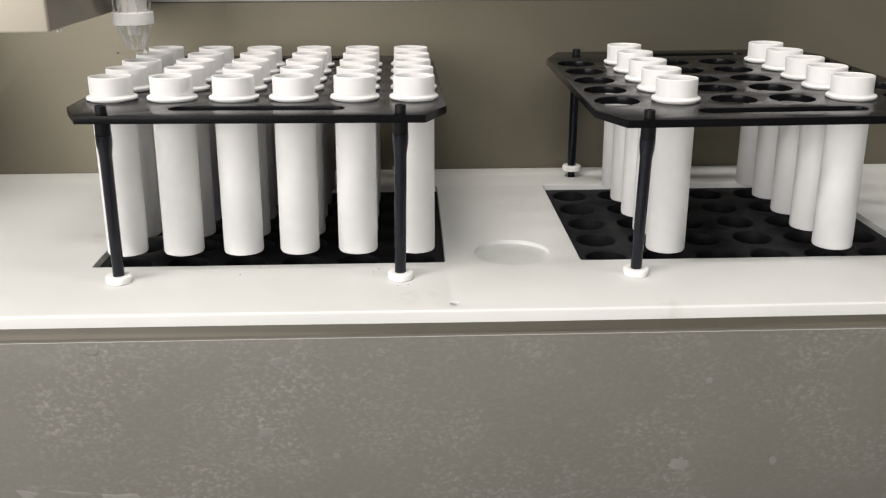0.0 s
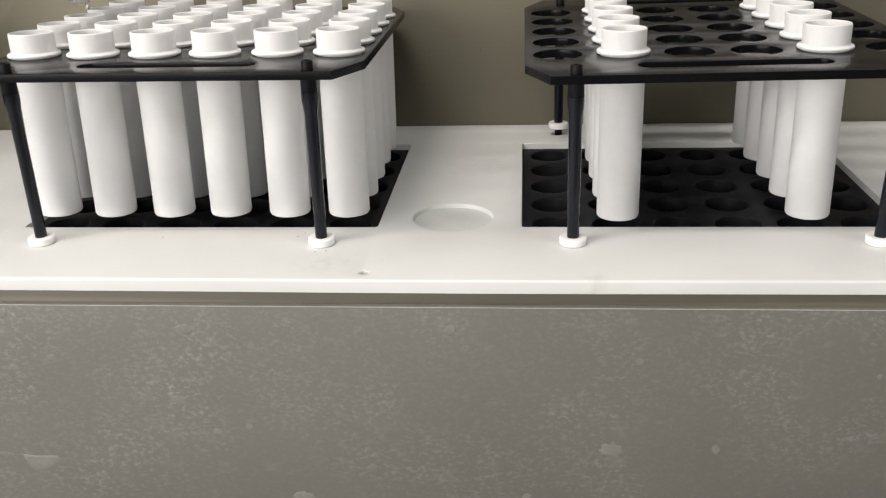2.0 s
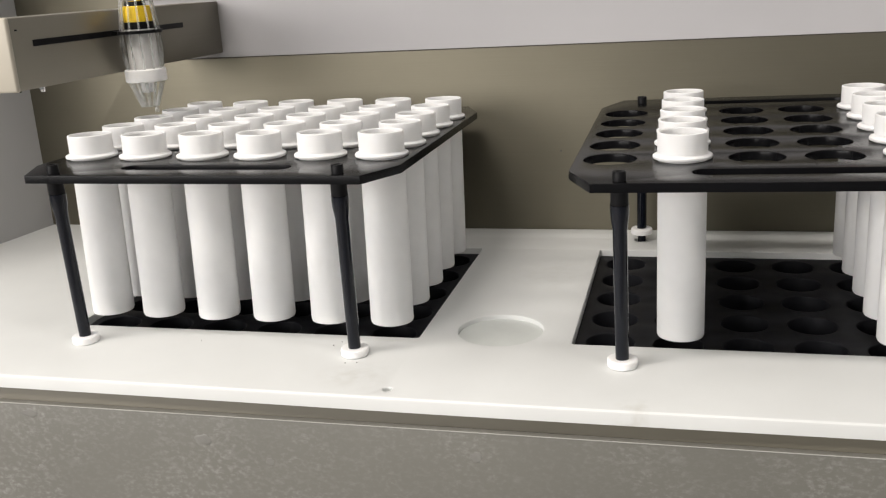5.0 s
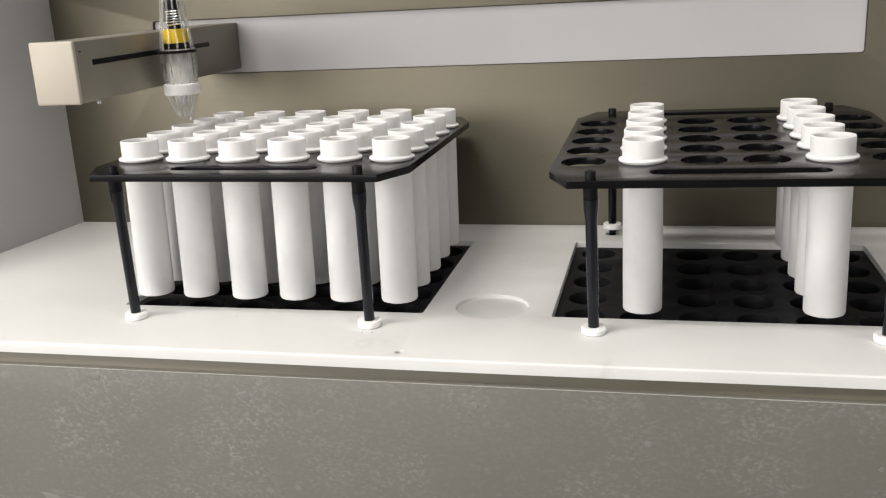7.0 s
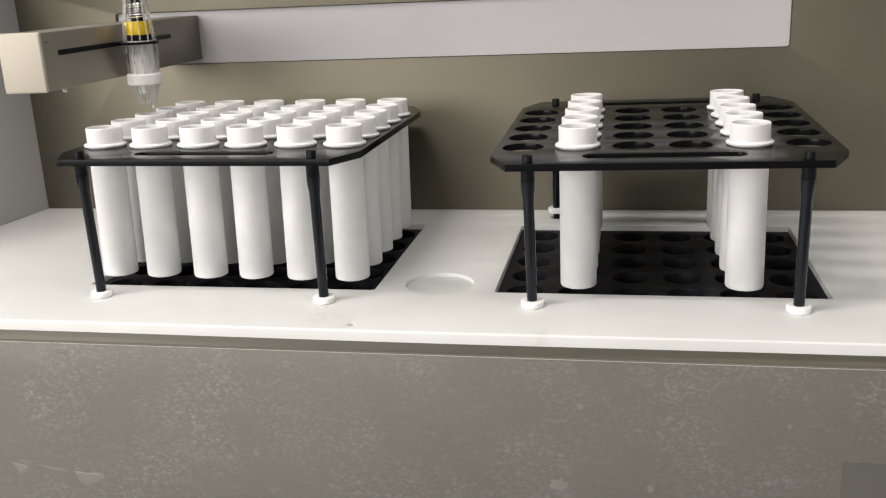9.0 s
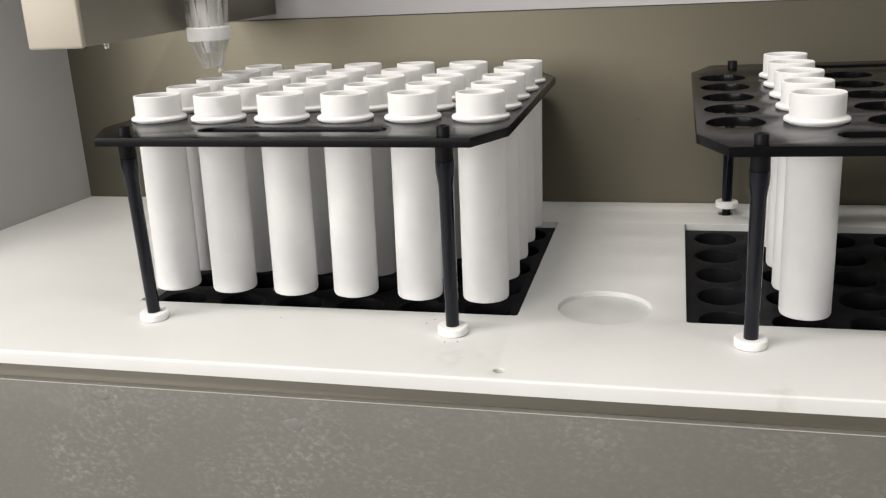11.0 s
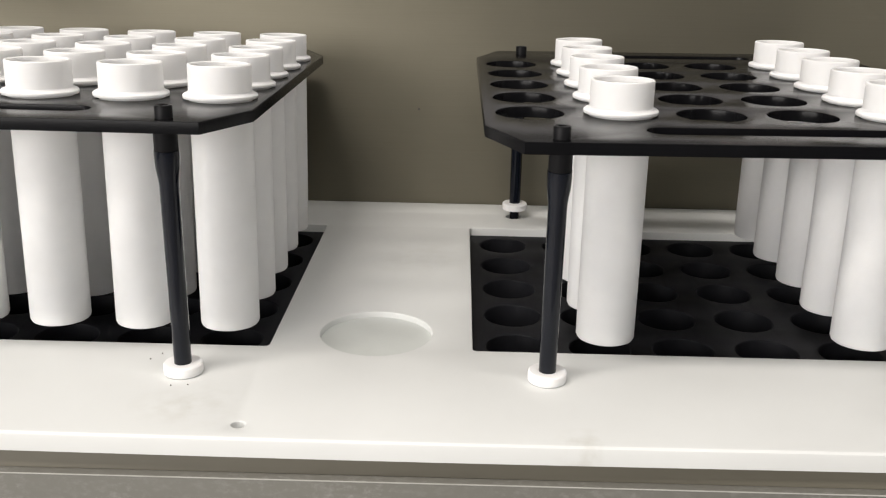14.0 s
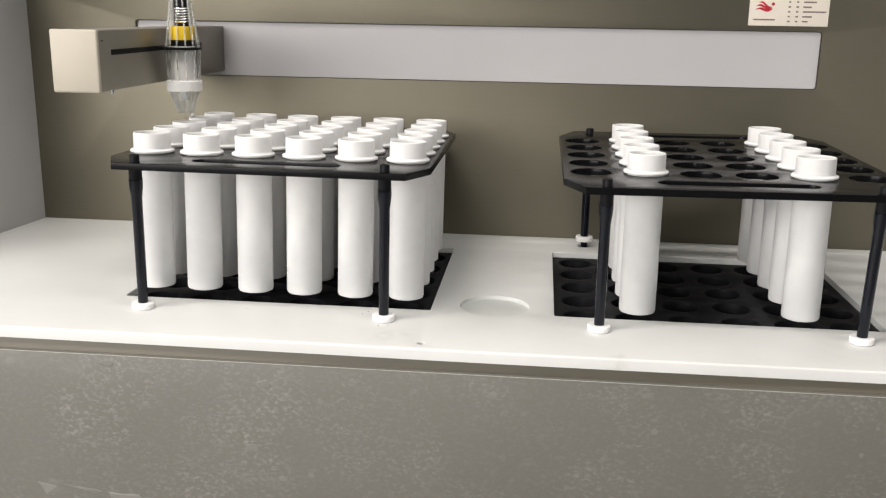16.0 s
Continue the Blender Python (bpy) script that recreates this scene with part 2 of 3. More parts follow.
def inset(loop, d):
    """The loop moved inwards by d (negative: outwards), for a loop that runs anticlockwise."""
    out = []
    for k, (x, y) in enumerate(loop):
        a, b = Vector(loop[k - 1]), Vector(loop[(k + 1) % len(loop)])
        p = Vector((x, y))
        n1, n2 = (p - a).normalized(), (b - p).normalized()
        n1, n2 = Vector((-n1.y, n1.x)), Vector((-n2.y, n2.x))
        n = (n1 + n2).normalized()
        out.append(tuple(p + n * d / max(0.3, n.dot(n1))))
    return out


def sheet(outer, holes, z0, z1, edge=0.0, lift=None, hole_edge=0.0):
    """A plate with through holes: loops anticlockwise; its top edges are chamfered by edge."""
    bm = bmesh.new()

    def ring(loop, z):
        return [bm.verts.new((x, y, z + (lift(x, y) if lift else 0))) for x, y in loop]

    def band(a, b):
        for k in range(len(a)):
            bm.faces.new((a[k], a[(k + 1) % len(a)], b[(k + 1) % len(b)], b[k]))

    caps = {"top": [], "bottom": []}
    for loop, e, sign in [(outer, edge, 1)] + [(h, hole_edge, -1) for h in holes]:
        low = ring(loop, z0)
        if e:
            before, top = low, ring(inset(loop, sign * e), z1)
            for a in (0, 30, 60):
                step = ring(inset(loop, sign * e * (1 - math.cos(radians(a)))), z1 - e * (1 - math.sin(radians(a))))
                band(before, step)
                before = step
            band(before, top)
        else:
            top = ring(loop, z1)
            band(low, top)
        caps["top"].append(top), caps["bottom"].append(low)
    for rings in caps.values():
        edges = []
        for r in rings:
            for k in range(len(r)):
                a, b = r[k], r[(k + 1) % len(r)]
                e = bm.edges.get((a, b)) or bm.edges.new((a, b))
                edges.append(e)
        bmesh.ops.triangle_fill(bm, use_beauty=True, use_dissolve=False, edges=edges)
    return bm


def tube_path(points, r, n=8, bm=None):
    """A round bar swept along points."""
    bm = bm or bmesh.new()
    rings = []
    pts = [Vector(p) for p in points]
    for k, p in enumerate(pts):
        d = (pts[min(k + 1, len(pts) - 1)] - pts[max(k - 1, 0)]).normalized()
        q = d.to_track_quat("Z", "Y")
        rings.append([bm.verts.new(p + q @ Vector((r * math.cos(2 * math.pi * j / n), r * math.sin(2 * math.pi * j / n), 0))) for j in range(n)])
    for a, b in zip(rings, rings[1:]):
        for j in range(n):
            bm.faces.new((a[j], a[(j + 1) % n], b[(j + 1) % n], b[j]))
    bm.faces.new(rings[0][::-1]), bm.faces.new(rings[-1])
    return bm


# ---- room ----
def room():
    tagged(part("floor", box(-3, 3, -3.2, 1.6, -0.92, -0.9), FLOOR), "grey laboratory floor", "floor", kind="structure")
    tagged(part("ceiling", box(-3, 3, -3.2, 1.6, CEIL, CEIL + 0.05), ROOM), "plain white laboratory ceiling", "ceiling", kind="structure")
    for name, b in (("wall_north", (-3, 3, 1.6, 1.7)), ("wall_east", (3, 3.1, -3.3, 1.7))):
        tagged(part(name, box(*b, -0.92, CEIL + 0.05), ROOM), "plain pale laboratory wall", "wall", kind="structure")
    # the opening is added for the unseen front fill light
    bm = sheet([(-3, -0.92), (3, -0.92), (3, CEIL + 0.05), (-3, CEIL + 0.05)], [[(-2.97, 0.22), (-0.73, 0.22), (-0.73, 1.48), (-2.97, 1.48)]], 0.0, 0.1)
    bm.transform(Matrix.Translation((0, -3.2, 0)) @ Matrix.Rotation(radians(90), 4, "X"))
    for x, y, w, d in ((-0.8, -0.74, 1.2, 0.3), (1.0, -0.74, 1.2, 0.3)):
        tagged(part("ceiling_lamp", box(x - w / 2 - 0.02, x + w / 2 + 0.02, y - d / 2 - 0.02, y + d / 2 + 0.02, CEIL - 0.03, CEIL - 0.001, 0.004), WHITE_SHEET), "flat white lamp panel under the ceiling", "lamp", "ceiling lamps")
    tagged(part("wall_south", bm, ROOM), "pale laboratory wall with an added opening for unseen fill light", "wall", kind="structure")
    # this opening is invented too, to let the left fill lamp in
    west = sheet([(-3.3, -0.92), (1.7, -0.92), (1.7, CEIL + 0.05), (-3.3, CEIL + 0.05)], [[(-2.92, -0.07), (-1.58, -0.07), (-1.58, 1.27), (-2.92, 1.27)]], 0.0, 0.1)
    west.transform(Matrix.Translation((-3.1, 0, 0)) @ Matrix.Rotation(radians(90), 4, "Z") @ Matrix.Rotation(radians(90), 4, "X"))
    tagged(part("wall_west", west, ROOM), "pale laboratory wall with an added opening for unseen fill light", "wall", kind="structure")


room()

# ---- machine housing ----
RACK_X, PITCH = 0.1990, 0.0472
WALL_Y, LEFT_X, RIGHT_X = 0.3490, -0.586, 0.66
LEFT_FRONT = -0.623
DECK_FRONT, DECK_THICK = -0.0565, 0.0097
ROWS_Y = [0.0606 + 0.0478 * k for k in range(5)]
WELLS_Y = [0.0630 + 0.0470 * k for k in range(5)]
COLS_X = [PITCH * (k - 2.5) for k in range(6)]
POCKET = (0.1432, 0.0425, 0.2755)
SLOT = (-0.4510, 0.3450, 0.1828, 0.2470)


def worktop():
    n = 60
    outer = [(LEFT_FRONT + (RIGHT_X - LEFT_FRONT) * k / n, DECK_FRONT - 0.002 * math.exp(-(((LEFT_FRONT + (RIGHT_X - LEFT_FRONT) * k / n - 0.02) / 0.2) ** 2))) for k in range(n + 1)] + [(RIGHT_X, WALL_Y), (LEFT_X, WALL_Y)]
    holes = [round_rect(s * RACK_X - POCKET[0], s * RACK_X + POCKET[0], POCKET[1], POCKET[2], 0.0025) for s in (-1, 1)]
    holes += [circle(0.0012, 0.0645, 0.0316, 48), circle(-0.0525, -0.0458, 0.0032, 16)]
    holes += [circle(s * RACK_X + dx, 0.3105, 0.0062, 16) for s in (-1, 1) for dx in (-0.1073, 0.1073)]
    top = part("worktop", finish(sheet(outer, holes, -DECK_THICK, 0.0, 0.0026, None, 0.0008), "worktop", DECK, 20), DECK)
    tagged(top, "thick white resin worktop with two cut-outs, slightly stained", "worktop", kind="structure")
    part("recess_floor", lathe([(0, -0.0036), (0.0314, -0.0036), (0.0314, -0.0095), (0, -0.0095)], 48), DRAIN, top, "pale greenish recess floor", (0.0012, 0.0645, 0))
    part("hole_floor", lathe([(0, -0.0060), (0.0031, -0.0056), (0.0031, -0.0095), (0, -0.0095)], 16), DECK, top, "", (-0.0525, -0.0458, 0))
    # black discs stand in for the darkness inside the leg holes
    for s in (-1, 1):
        for dx in (-0.1073, 0.1073):
            part("leg_hole_dark", lathe([(0, -0.0088), (0.0060, -0.0088), (0.0060, -0.0095), (0, -0.0095)], 16), SOCKET, top, "", (s * RACK_X + dx, 0.3105, 0))
    return top


worktop()


def film_bubbles(panel):
    """Flat blisters and a torn edge where the protective film has lifted."""
    def blister(points, rise):
        points = [(x * 1.018, z * 1.012 - 0.0012) for x, z in points]
        # a low mound: rim on the panel, raised ring just inside
        bm = bmesh.new()
        cx, cz = sum(p[0] for p in points) / len(points), sum(p[1] for p in points) / len(points)
        rings = [[bm.verts.new((cx + (x - cx) * k, -0.0601 - h, cz + (z - cz) * k)) for x, z in points] for k, h in ((1, 0.0), (0.93, rise), (0.6, rise * 1.3))]
        for a, b in zip(rings, rings[1:]):
            for k in range(len(a)):
                bm.faces.new((a[k - 1], a[k], b[k], b[k - 1]))
        bm.faces.new(rings[-1])
        part("film_blister", bm, BUBBLE, panel, "pale blister in the film")

    rng = random.Random(5)
    for x, z, r, flat in ((0.0074, -0.0351, 0.0039, 1), (0.1339, -0.0572, 0.0028, 1), (0.2629, -0.0239, 0.0028, 0.8), (0.1173, -0.1285, 0.0084, 0.75), (0.189, -0.1264, 0.0025, 1.7), (0.1971, -0.0818, 0.0017, 1), (0.3142, -0.163, 0.0062, 0.7), (0.2705, -0.1706, 0.0028, 0.7), (0.0588, -0.1696, 0.0034, 0.7), (0.3, -0.0437, 0.0017, 1), (0.2905, -0.0666, 0.002, 1), (-0.1312, -0.0488, 0.0031, 1), (-0.1891, -0.0926, 0.007, 0.55), (-0.1633, -0.119, 0.0034, 0.8), (-0.1396, -0.1142, 0.0028, 0.9), (-0.3086, -0.0251, 0.007, 0.5), (-0.1057, -0.174, 0.0084, 0.5), (-0.3077, -0.0663, 0.002, 0.8), (-0.1779, -0.0362, 0.0067, 0.6)):
        wob = [rng.uniform(0.75, 1.2) for _ in range(18)]
        blister([(x + r * wob[k] * math.cos(2 * math.pi * k / 18), z + flat * r * wob[k] * math.sin(2 * math.pi * k / 18)) for k in range(18)], 0.0002)
    blister([(-0.316, -0.1419), (-0.305, -0.1432), (-0.289, -0.1426), (-0.2865, -0.1455), (-0.288, -0.150), (-0.295, -0.1545), (-0.3025, -0.158), (-0.309, -0.1560), (-0.3128, -0.152), (-0.3145, -0.147)], 0.0003)
    blister([(-0.356, -0.1375), (-0.341, -0.1392), (-0.326, -0.1408), (-0.3205, -0.1425), (-0.327, -0.1445), (-0.334, -0.1425), (-0.346, -0.1405)], 0.0002)
    blister([(-0.3786, -0.1368), (-0.368, -0.1385), (-0.361, -0.1405), (-0.366, -0.146), (-0.3715, -0.150), (-0.3745, -0.143)], 0.0002)


def housing():
    body = empty("housing_front", (0, 0, 0), "olive steel front of the machine below the worktop", "cabinet", kind="structure")
    part("sheet", box(LEFT_FRONT, RIGHT_X, -0.0545, -0.0485, -0.2065, -0.0100, 0.0008), OLIVE, body)
    panel = part("cover_panel", box(LEFT_FRONT + 0.01, RIGHT_X - 0.01, -0.0602, -0.0550, -0.1875, -0.0193, 0.0003), PANEL)
    tagged(panel, "grey cover panel under dusty mottled protective film", "panel", kind="structure")
    film_bubbles(panel)
    part("film_edge", box(LEFT_FRONT + 0.011, RIGHT_X - 0.011, -0.0604, -0.0601, -0.0197, -0.0192), FILM_EDGE, panel, "pale cut edge of the film")
    # black box, set back, whose colour stands for the dark void underneath
    under = part("void_box", box(LEFT_X, RIGHT_X, -0.020, WALL_Y - 0.001, -0.9, -0.19), BLOCK)
    tagged(under, "black box standing for the dark void under the machine", "housing", kind="structure")


housing()


def back_wall():
    """Sheet with the long window in which the arm travels; drawn lying, then stood upright."""
    outer = [(LEFT_X - 0.02, -0.02), (RIGHT_X, -0.02), (RIGHT_X, 0.2885), (LEFT_X - 0.02, 0.2885)]
    bm = sheet(outer, [round_rect(*SLOT, 0.004)], 0.0, 0.0035, 0.0006, None, 0.0002)
    bm.transform(Matrix.Translation((0, WALL_Y + 0.0035, 0)) @ Matrix.Rotation(radians(90), 4, "X"))
    wall = part("wall_back", bm, WALL)
    tagged(wall, "brushed champagne steel back wall with a long window", "wall", kind="structure")
    lining = part("window_backing", box(SLOT[0] - 0.03, SLOT[1] + 0.03, WALL_Y + 0.0039, WALL_Y + 0.0075, SLOT[2] - 0.03, SLOT[3] + 0.03), WHITE_SHEET)
    tagged(lining, "white sheet behind the window in the back wall", "panel", kind="structure")
    # thin dark seam round the window
    rim = round_rect(SLOT[0] + 0.0001, SLOT[1] - 0.0001, SLOT[2] + 0.0001, SLOT[3] - 0.0001, 0.004)
    bm = sheet(rim, [inset(rim, 0.0008)], 0.0, 0.0028)
    bm.transform(Matrix.Translation((0, WALL_Y + 0.0037, 0)) @ Matrix.Rotation(radians(90), 4, "X"))
    part("seam", bm, SEAM, wall, "thin dark seam round the window")
    upper = part("wall_back_upper", box(LEFT_X, RIGHT_X, WALL_Y + 0.016, WALL_Y + 0.022, 0.20, 0.90), SIDE)
    tagged(upper, "grey painted sheet above the back wall", "wall", kind="structure")
    # the side wall opens slightly towards the front
    edge = LEFT_X + (LEFT_FRONT - LEFT_X) * 0.72
    run = [(LEFT_X, WALL_Y), (LEFT_X - 0.02, WALL_Y), (edge - 0.02, 0.057), (edge, 0.057)]
    side = part("wall_left", sheet(run, [], -0.9, 0.34), SIDE)
    tagged(side, "plain grey painted side wall of the machine", "wall", kind="structure")
    side = part("wall_right", box(RIGHT_X, RIGHT_X + 0.02, -0.054, WALL_Y + 0.022, -0.9, 0.34, 0.001), SIDE)
    tagged(side, "plain grey painted side wall of the machine", "wall", kind="structure")


back_wall()

# out-of-view sheet, added to keep ceiling light off the rear worktop and wall
roof = part("added_shade_sheet", box(LEFT_FRONT, RIGHT_X, -0.11, WALL_Y + 0.022, 0.90, 0.92), SIDE)
tagged(roof, "unseen grey sheet added above to shade the rear of the worktop", "roof", kind="structure")


# ---- heating blocks ----
def heating_block(cx):
    ob = empty("heating_block", (cx, 0, 0), "black graphite heating block with thirty round wells", "heating block", "heating blocks")
    w, y0, y1 = POCKET[0] - 0.0003, POCKET[1] + 0.0003, POCKET[2] - 0.0003
    holes = [circle(x, y, 0.0174, 28) for x in COLS_X for y in WELLS_Y]
    part("block", sheet([(-w, y0), (w, y0), (w, y1), (-w, y1)], holes, -0.045, -0.0060, 0, None, 0.0007), BLOCK, ob)
    part("base", box(-w, w, y0, y1, -0.049, -0.0455), BLOCK, ob)
    return ob


for side in (-1, 1):
    heating_block(side * RACK_X)


# ---- racks ----
def leg_mesh(length):
    """Turned rod with its top at z 0."""
    return lathe([(0, 0), (0.0050, 0), (0.0050, -0.0160), (0.0047, -0.0190), (0.0038, -0.0250), (0.0037, -length), (0, -length)], 20)


def sleeve_mesh(length):
    """Clear shrunk hose round the rod, open at both ends."""
    outer = [(0.0058, -0.0095), (0.0059, -0.0120), (0.0057, -0.0175), (0.0050, -0.0225), (0.0046, -0.0260), (0.0044, -length)]
    return lathe(outer + [(r - 0.0006, z) for r, z in outer[::-1]] + outer[:1], 20)


def rack_pose(cx, turn):
    """A rack stands turned by a small angle about its middle."""
    return pose(cx, 0.16, 0, 0, 0, turn) @ pose(0, -0.16, 0)


def tube_rack(place, height, label, hw, front):
    """front: for each of the two front legs the head (x, y) and the foot (x, y)."""
    ob = empty("tube_rack", (0, 0, 0), label, "tube rack", "tube racks")
    ob.matrix_world = place
    y0, y1, cx_, cy_, cf_ = -0.0120, 0.331, 0.0170, 0.044, 0.038
    outer = [(-hw + cx_, y0), (hw - cx_, y0), (hw, y0 + cf_), (hw, y1 - cy_), (hw - cx_, y1), (-hw + cx_, y1), (-hw, y1 - cy_), (-hw, y0 + cf_)]
    holes = [circle(x, y, 0.0180, 28) for x in COLS_X for y in ROWS_Y]
    holes += [capsule(0.0, yy, 0.0565, 0.0085) for yy in (0.0175, 0.301)]
    part("plate", sheet(outer, holes, -0.0058, 0.0, 0.0005, height, 0.0004), PLATE, ob, "black coated plate with chamfered corners and grip slots")
    rear = [((dx, 0.3105), (dx, 0.3105), -0.0085, 0.0065) for dx in (-0.1073, 0.1073)]
    for head, foot, end, washer_z in [(h, f, 0.0012, 0.0001) for h, f in front] + rear:
        h = height(*head)
        top = Vector((head[0], head[1], h - 0.0056))
        down = Vector((foot[0], foot[1], end)) - top
        leg = part("leg", leg_mesh(down.length), ROD, ob, "black rod", top)
        leg.rotation_euler = Vector((0, 0, -1)).rotation_difference(down).to_euler()
        part("socket", lathe([(0, 0.0001), (0.0055, 0.0001), (0.0056, -0.0092), (0, -0.0092)], 20), SOCKET, leg)
        part("sleeve", sleeve_mesh(top.z - max(end, washer_z) - 0.003), SLEEVE, leg, "clear plastic sleeve")
        part("washer", lathe([(0.0045, 0.0), (0.0092, 0.0), (0.0099, 0.0007), (0.0099, 0.0050), (0.0092, 0.0057), (0.0045, 0.0057)], 28), PTFE, ob, "white plastic washer", (foot[0], foot[1], washer_z))
        screw = lathe([(0.0041, 0.0), (0.0041, 0.0054), (0.0037, 0.0060), (0.0023, 0.0060), (0.0019, 0.0032), (0, 0.0032)], 20)
        part("screw", screw, SOCKET, ob, "black socket-head screw", (head[0], head[1], h))
    return ob


def left_height(x, y):
    return 0.1324 - 0.0075 * x - 0.0114 * (y - 0.065)


def right_height(x, y):
    return 0.1287 + 0.0067 * x + 0.0115 * (y - 0.065)


LEFT_RACK, RIGHT_RACK = rack_pose(-0.1984, 0.62), rack_pose(0.1998, 0.09)
tube_rack(LEFT_RACK, left_height, "black tube rack full of white tubes on rod legs", 0.1416, [((-0.1080, -0.002), (-0.1135, 0.0098)), ((0.1065, -0.003), (0.1043, 0.0060))])
tube_rack(RIGHT_RACK, right_height, "black tube rack with two rows of white tubes", 0.1420, [((-0.1078, -0.004), (-0.1070, 0.0080)), ((0.1075, -0.004), (0.1090, 0.0090))])


# ---- tubes ----
def body_mesh():
    """Hanging cylinder with a rounded foot and the open sleeve above the flange."""
    ro, ri = 0.0161, 0.0147
    prof = [(0, -0.1256), (ro - 0.0022, -0.1256), (ro - 0.0006, -0.1250), (ro, -0.1236), (ro, 0.0032), (0.0163, 0.0036), (0.0164, 0.0042),
            (0.0164, 0.0171), (0.0160, 0.0175), (0.0151, 0.0175), (0.0148, 0.0171), (ri, -0.118), (ri - 0.004, -0.122), (0, -0.122)]
    return finish(lathe(prof, 40), "body", PTFE)


def flange_mesh():
    prof = [(0.0158, 0.0), (0.0190, 0.0), (0.0194, 0.0006), (0.0194, 0.0018), (0.0187, 0.0025), (0.0171, 0.0028), (0.0166, 0.0036), (0.0158, 0.0036), (0.0158, 0.0)]
    return finish(lathe(prof, 40), "flange", PTFE)


BODY, FLANGE = body_mesh(), flange_mesh()
for rack, height, cols, lean in ((LEFT_RACK, left_height, range(6), (-1.43, 0.40)), (RIGHT_RACK, right_height, (1, 4), (-0.38, -0.25))):
    for c in cols:
        for y in ROWS_Y:
            x = COLS_X[c]
            full = len(cols) == 6
            ob = empty("digestion_tube", (0, 0, 0), "open white plastic digestion tube hanging in a black rack", "tube", "tubes in the full rack" if full else "tubes in the half-empty rack")
            ob.matrix_world = rack @ pose(x + random.uniform(-0.0005, 0.0005), y + random.uniform(-0.0005, 0.0005), height(x, y) + 0.0004, lean[0] + random.uniform(-0.3, 0.3), lean[1] + random.uniform(-0.3, 0.3)) @ pose(0, 0, 0, 0, 0, random.uniform(0, 360))
            part("body", BODY, PTFE, ob)
            part("flange", FLANGE, PTFE, ob)


# ---- dispensing arm ----
DISPENSER = empty("sample_dispenser", (0, 0, 0), "steel dispenser arm carrying a head with clear tubing", "dispenser")


def dispensing_arm():
    x0, x1, y0, y1, z0, z1 = -0.3860, -0.3432, 0.0235, WALL_Y + 0.004, 0.1880, 0.2418
    ob = part("arm", box(x0 + 0.0006, x1 - 0.0006, y0 + 0.004, y1, z0 + 0.0006, z1 - 0.0006, 0.001), ARM, DISPENSER, "brushed steel arm")
    part("end_cap", box(x0, x1, y0, y0 + 0.0045, z0, z1, 0.0018, None, 3), CREAM, ob, "cream plastic end cap")
    part("side_slot", box(x1 - 0.002, x1 + 0.0004, 0.0505, 0.275, 0.2195, 0.2243, 0.0006), SOCKET, ob, "dark travel slot")
    part("screw", lathe([(0, -0.0042), (0.0014, -0.0042), (0.0019, -0.0034), (0.0019, -0.0016), (0.0030, -0.0014), (0.0030, 0.0), (0, 0)], 12), CHROME, ob, "small chrome screw", (x1 - 0.006, 0.060, z0 + 0.0008))
    part("pin", lathe([(0, -0.0016), (0.0010, -0.0014), (0.0013, 0.0), (0, 0)], 10), SOCKET, ob, "", (x1 - 0.005, 0.033, z0 + 0.0008))
    part("rivet", lathe([(0, 0.0012), (0.001, 0.001), (0.0014, 0), (0, 0)], 10), SOCKET, ob, "", (x1 - 0.0006, y0 + 0.010, z1 - 0.010))
    return ob


dispensing_arm()


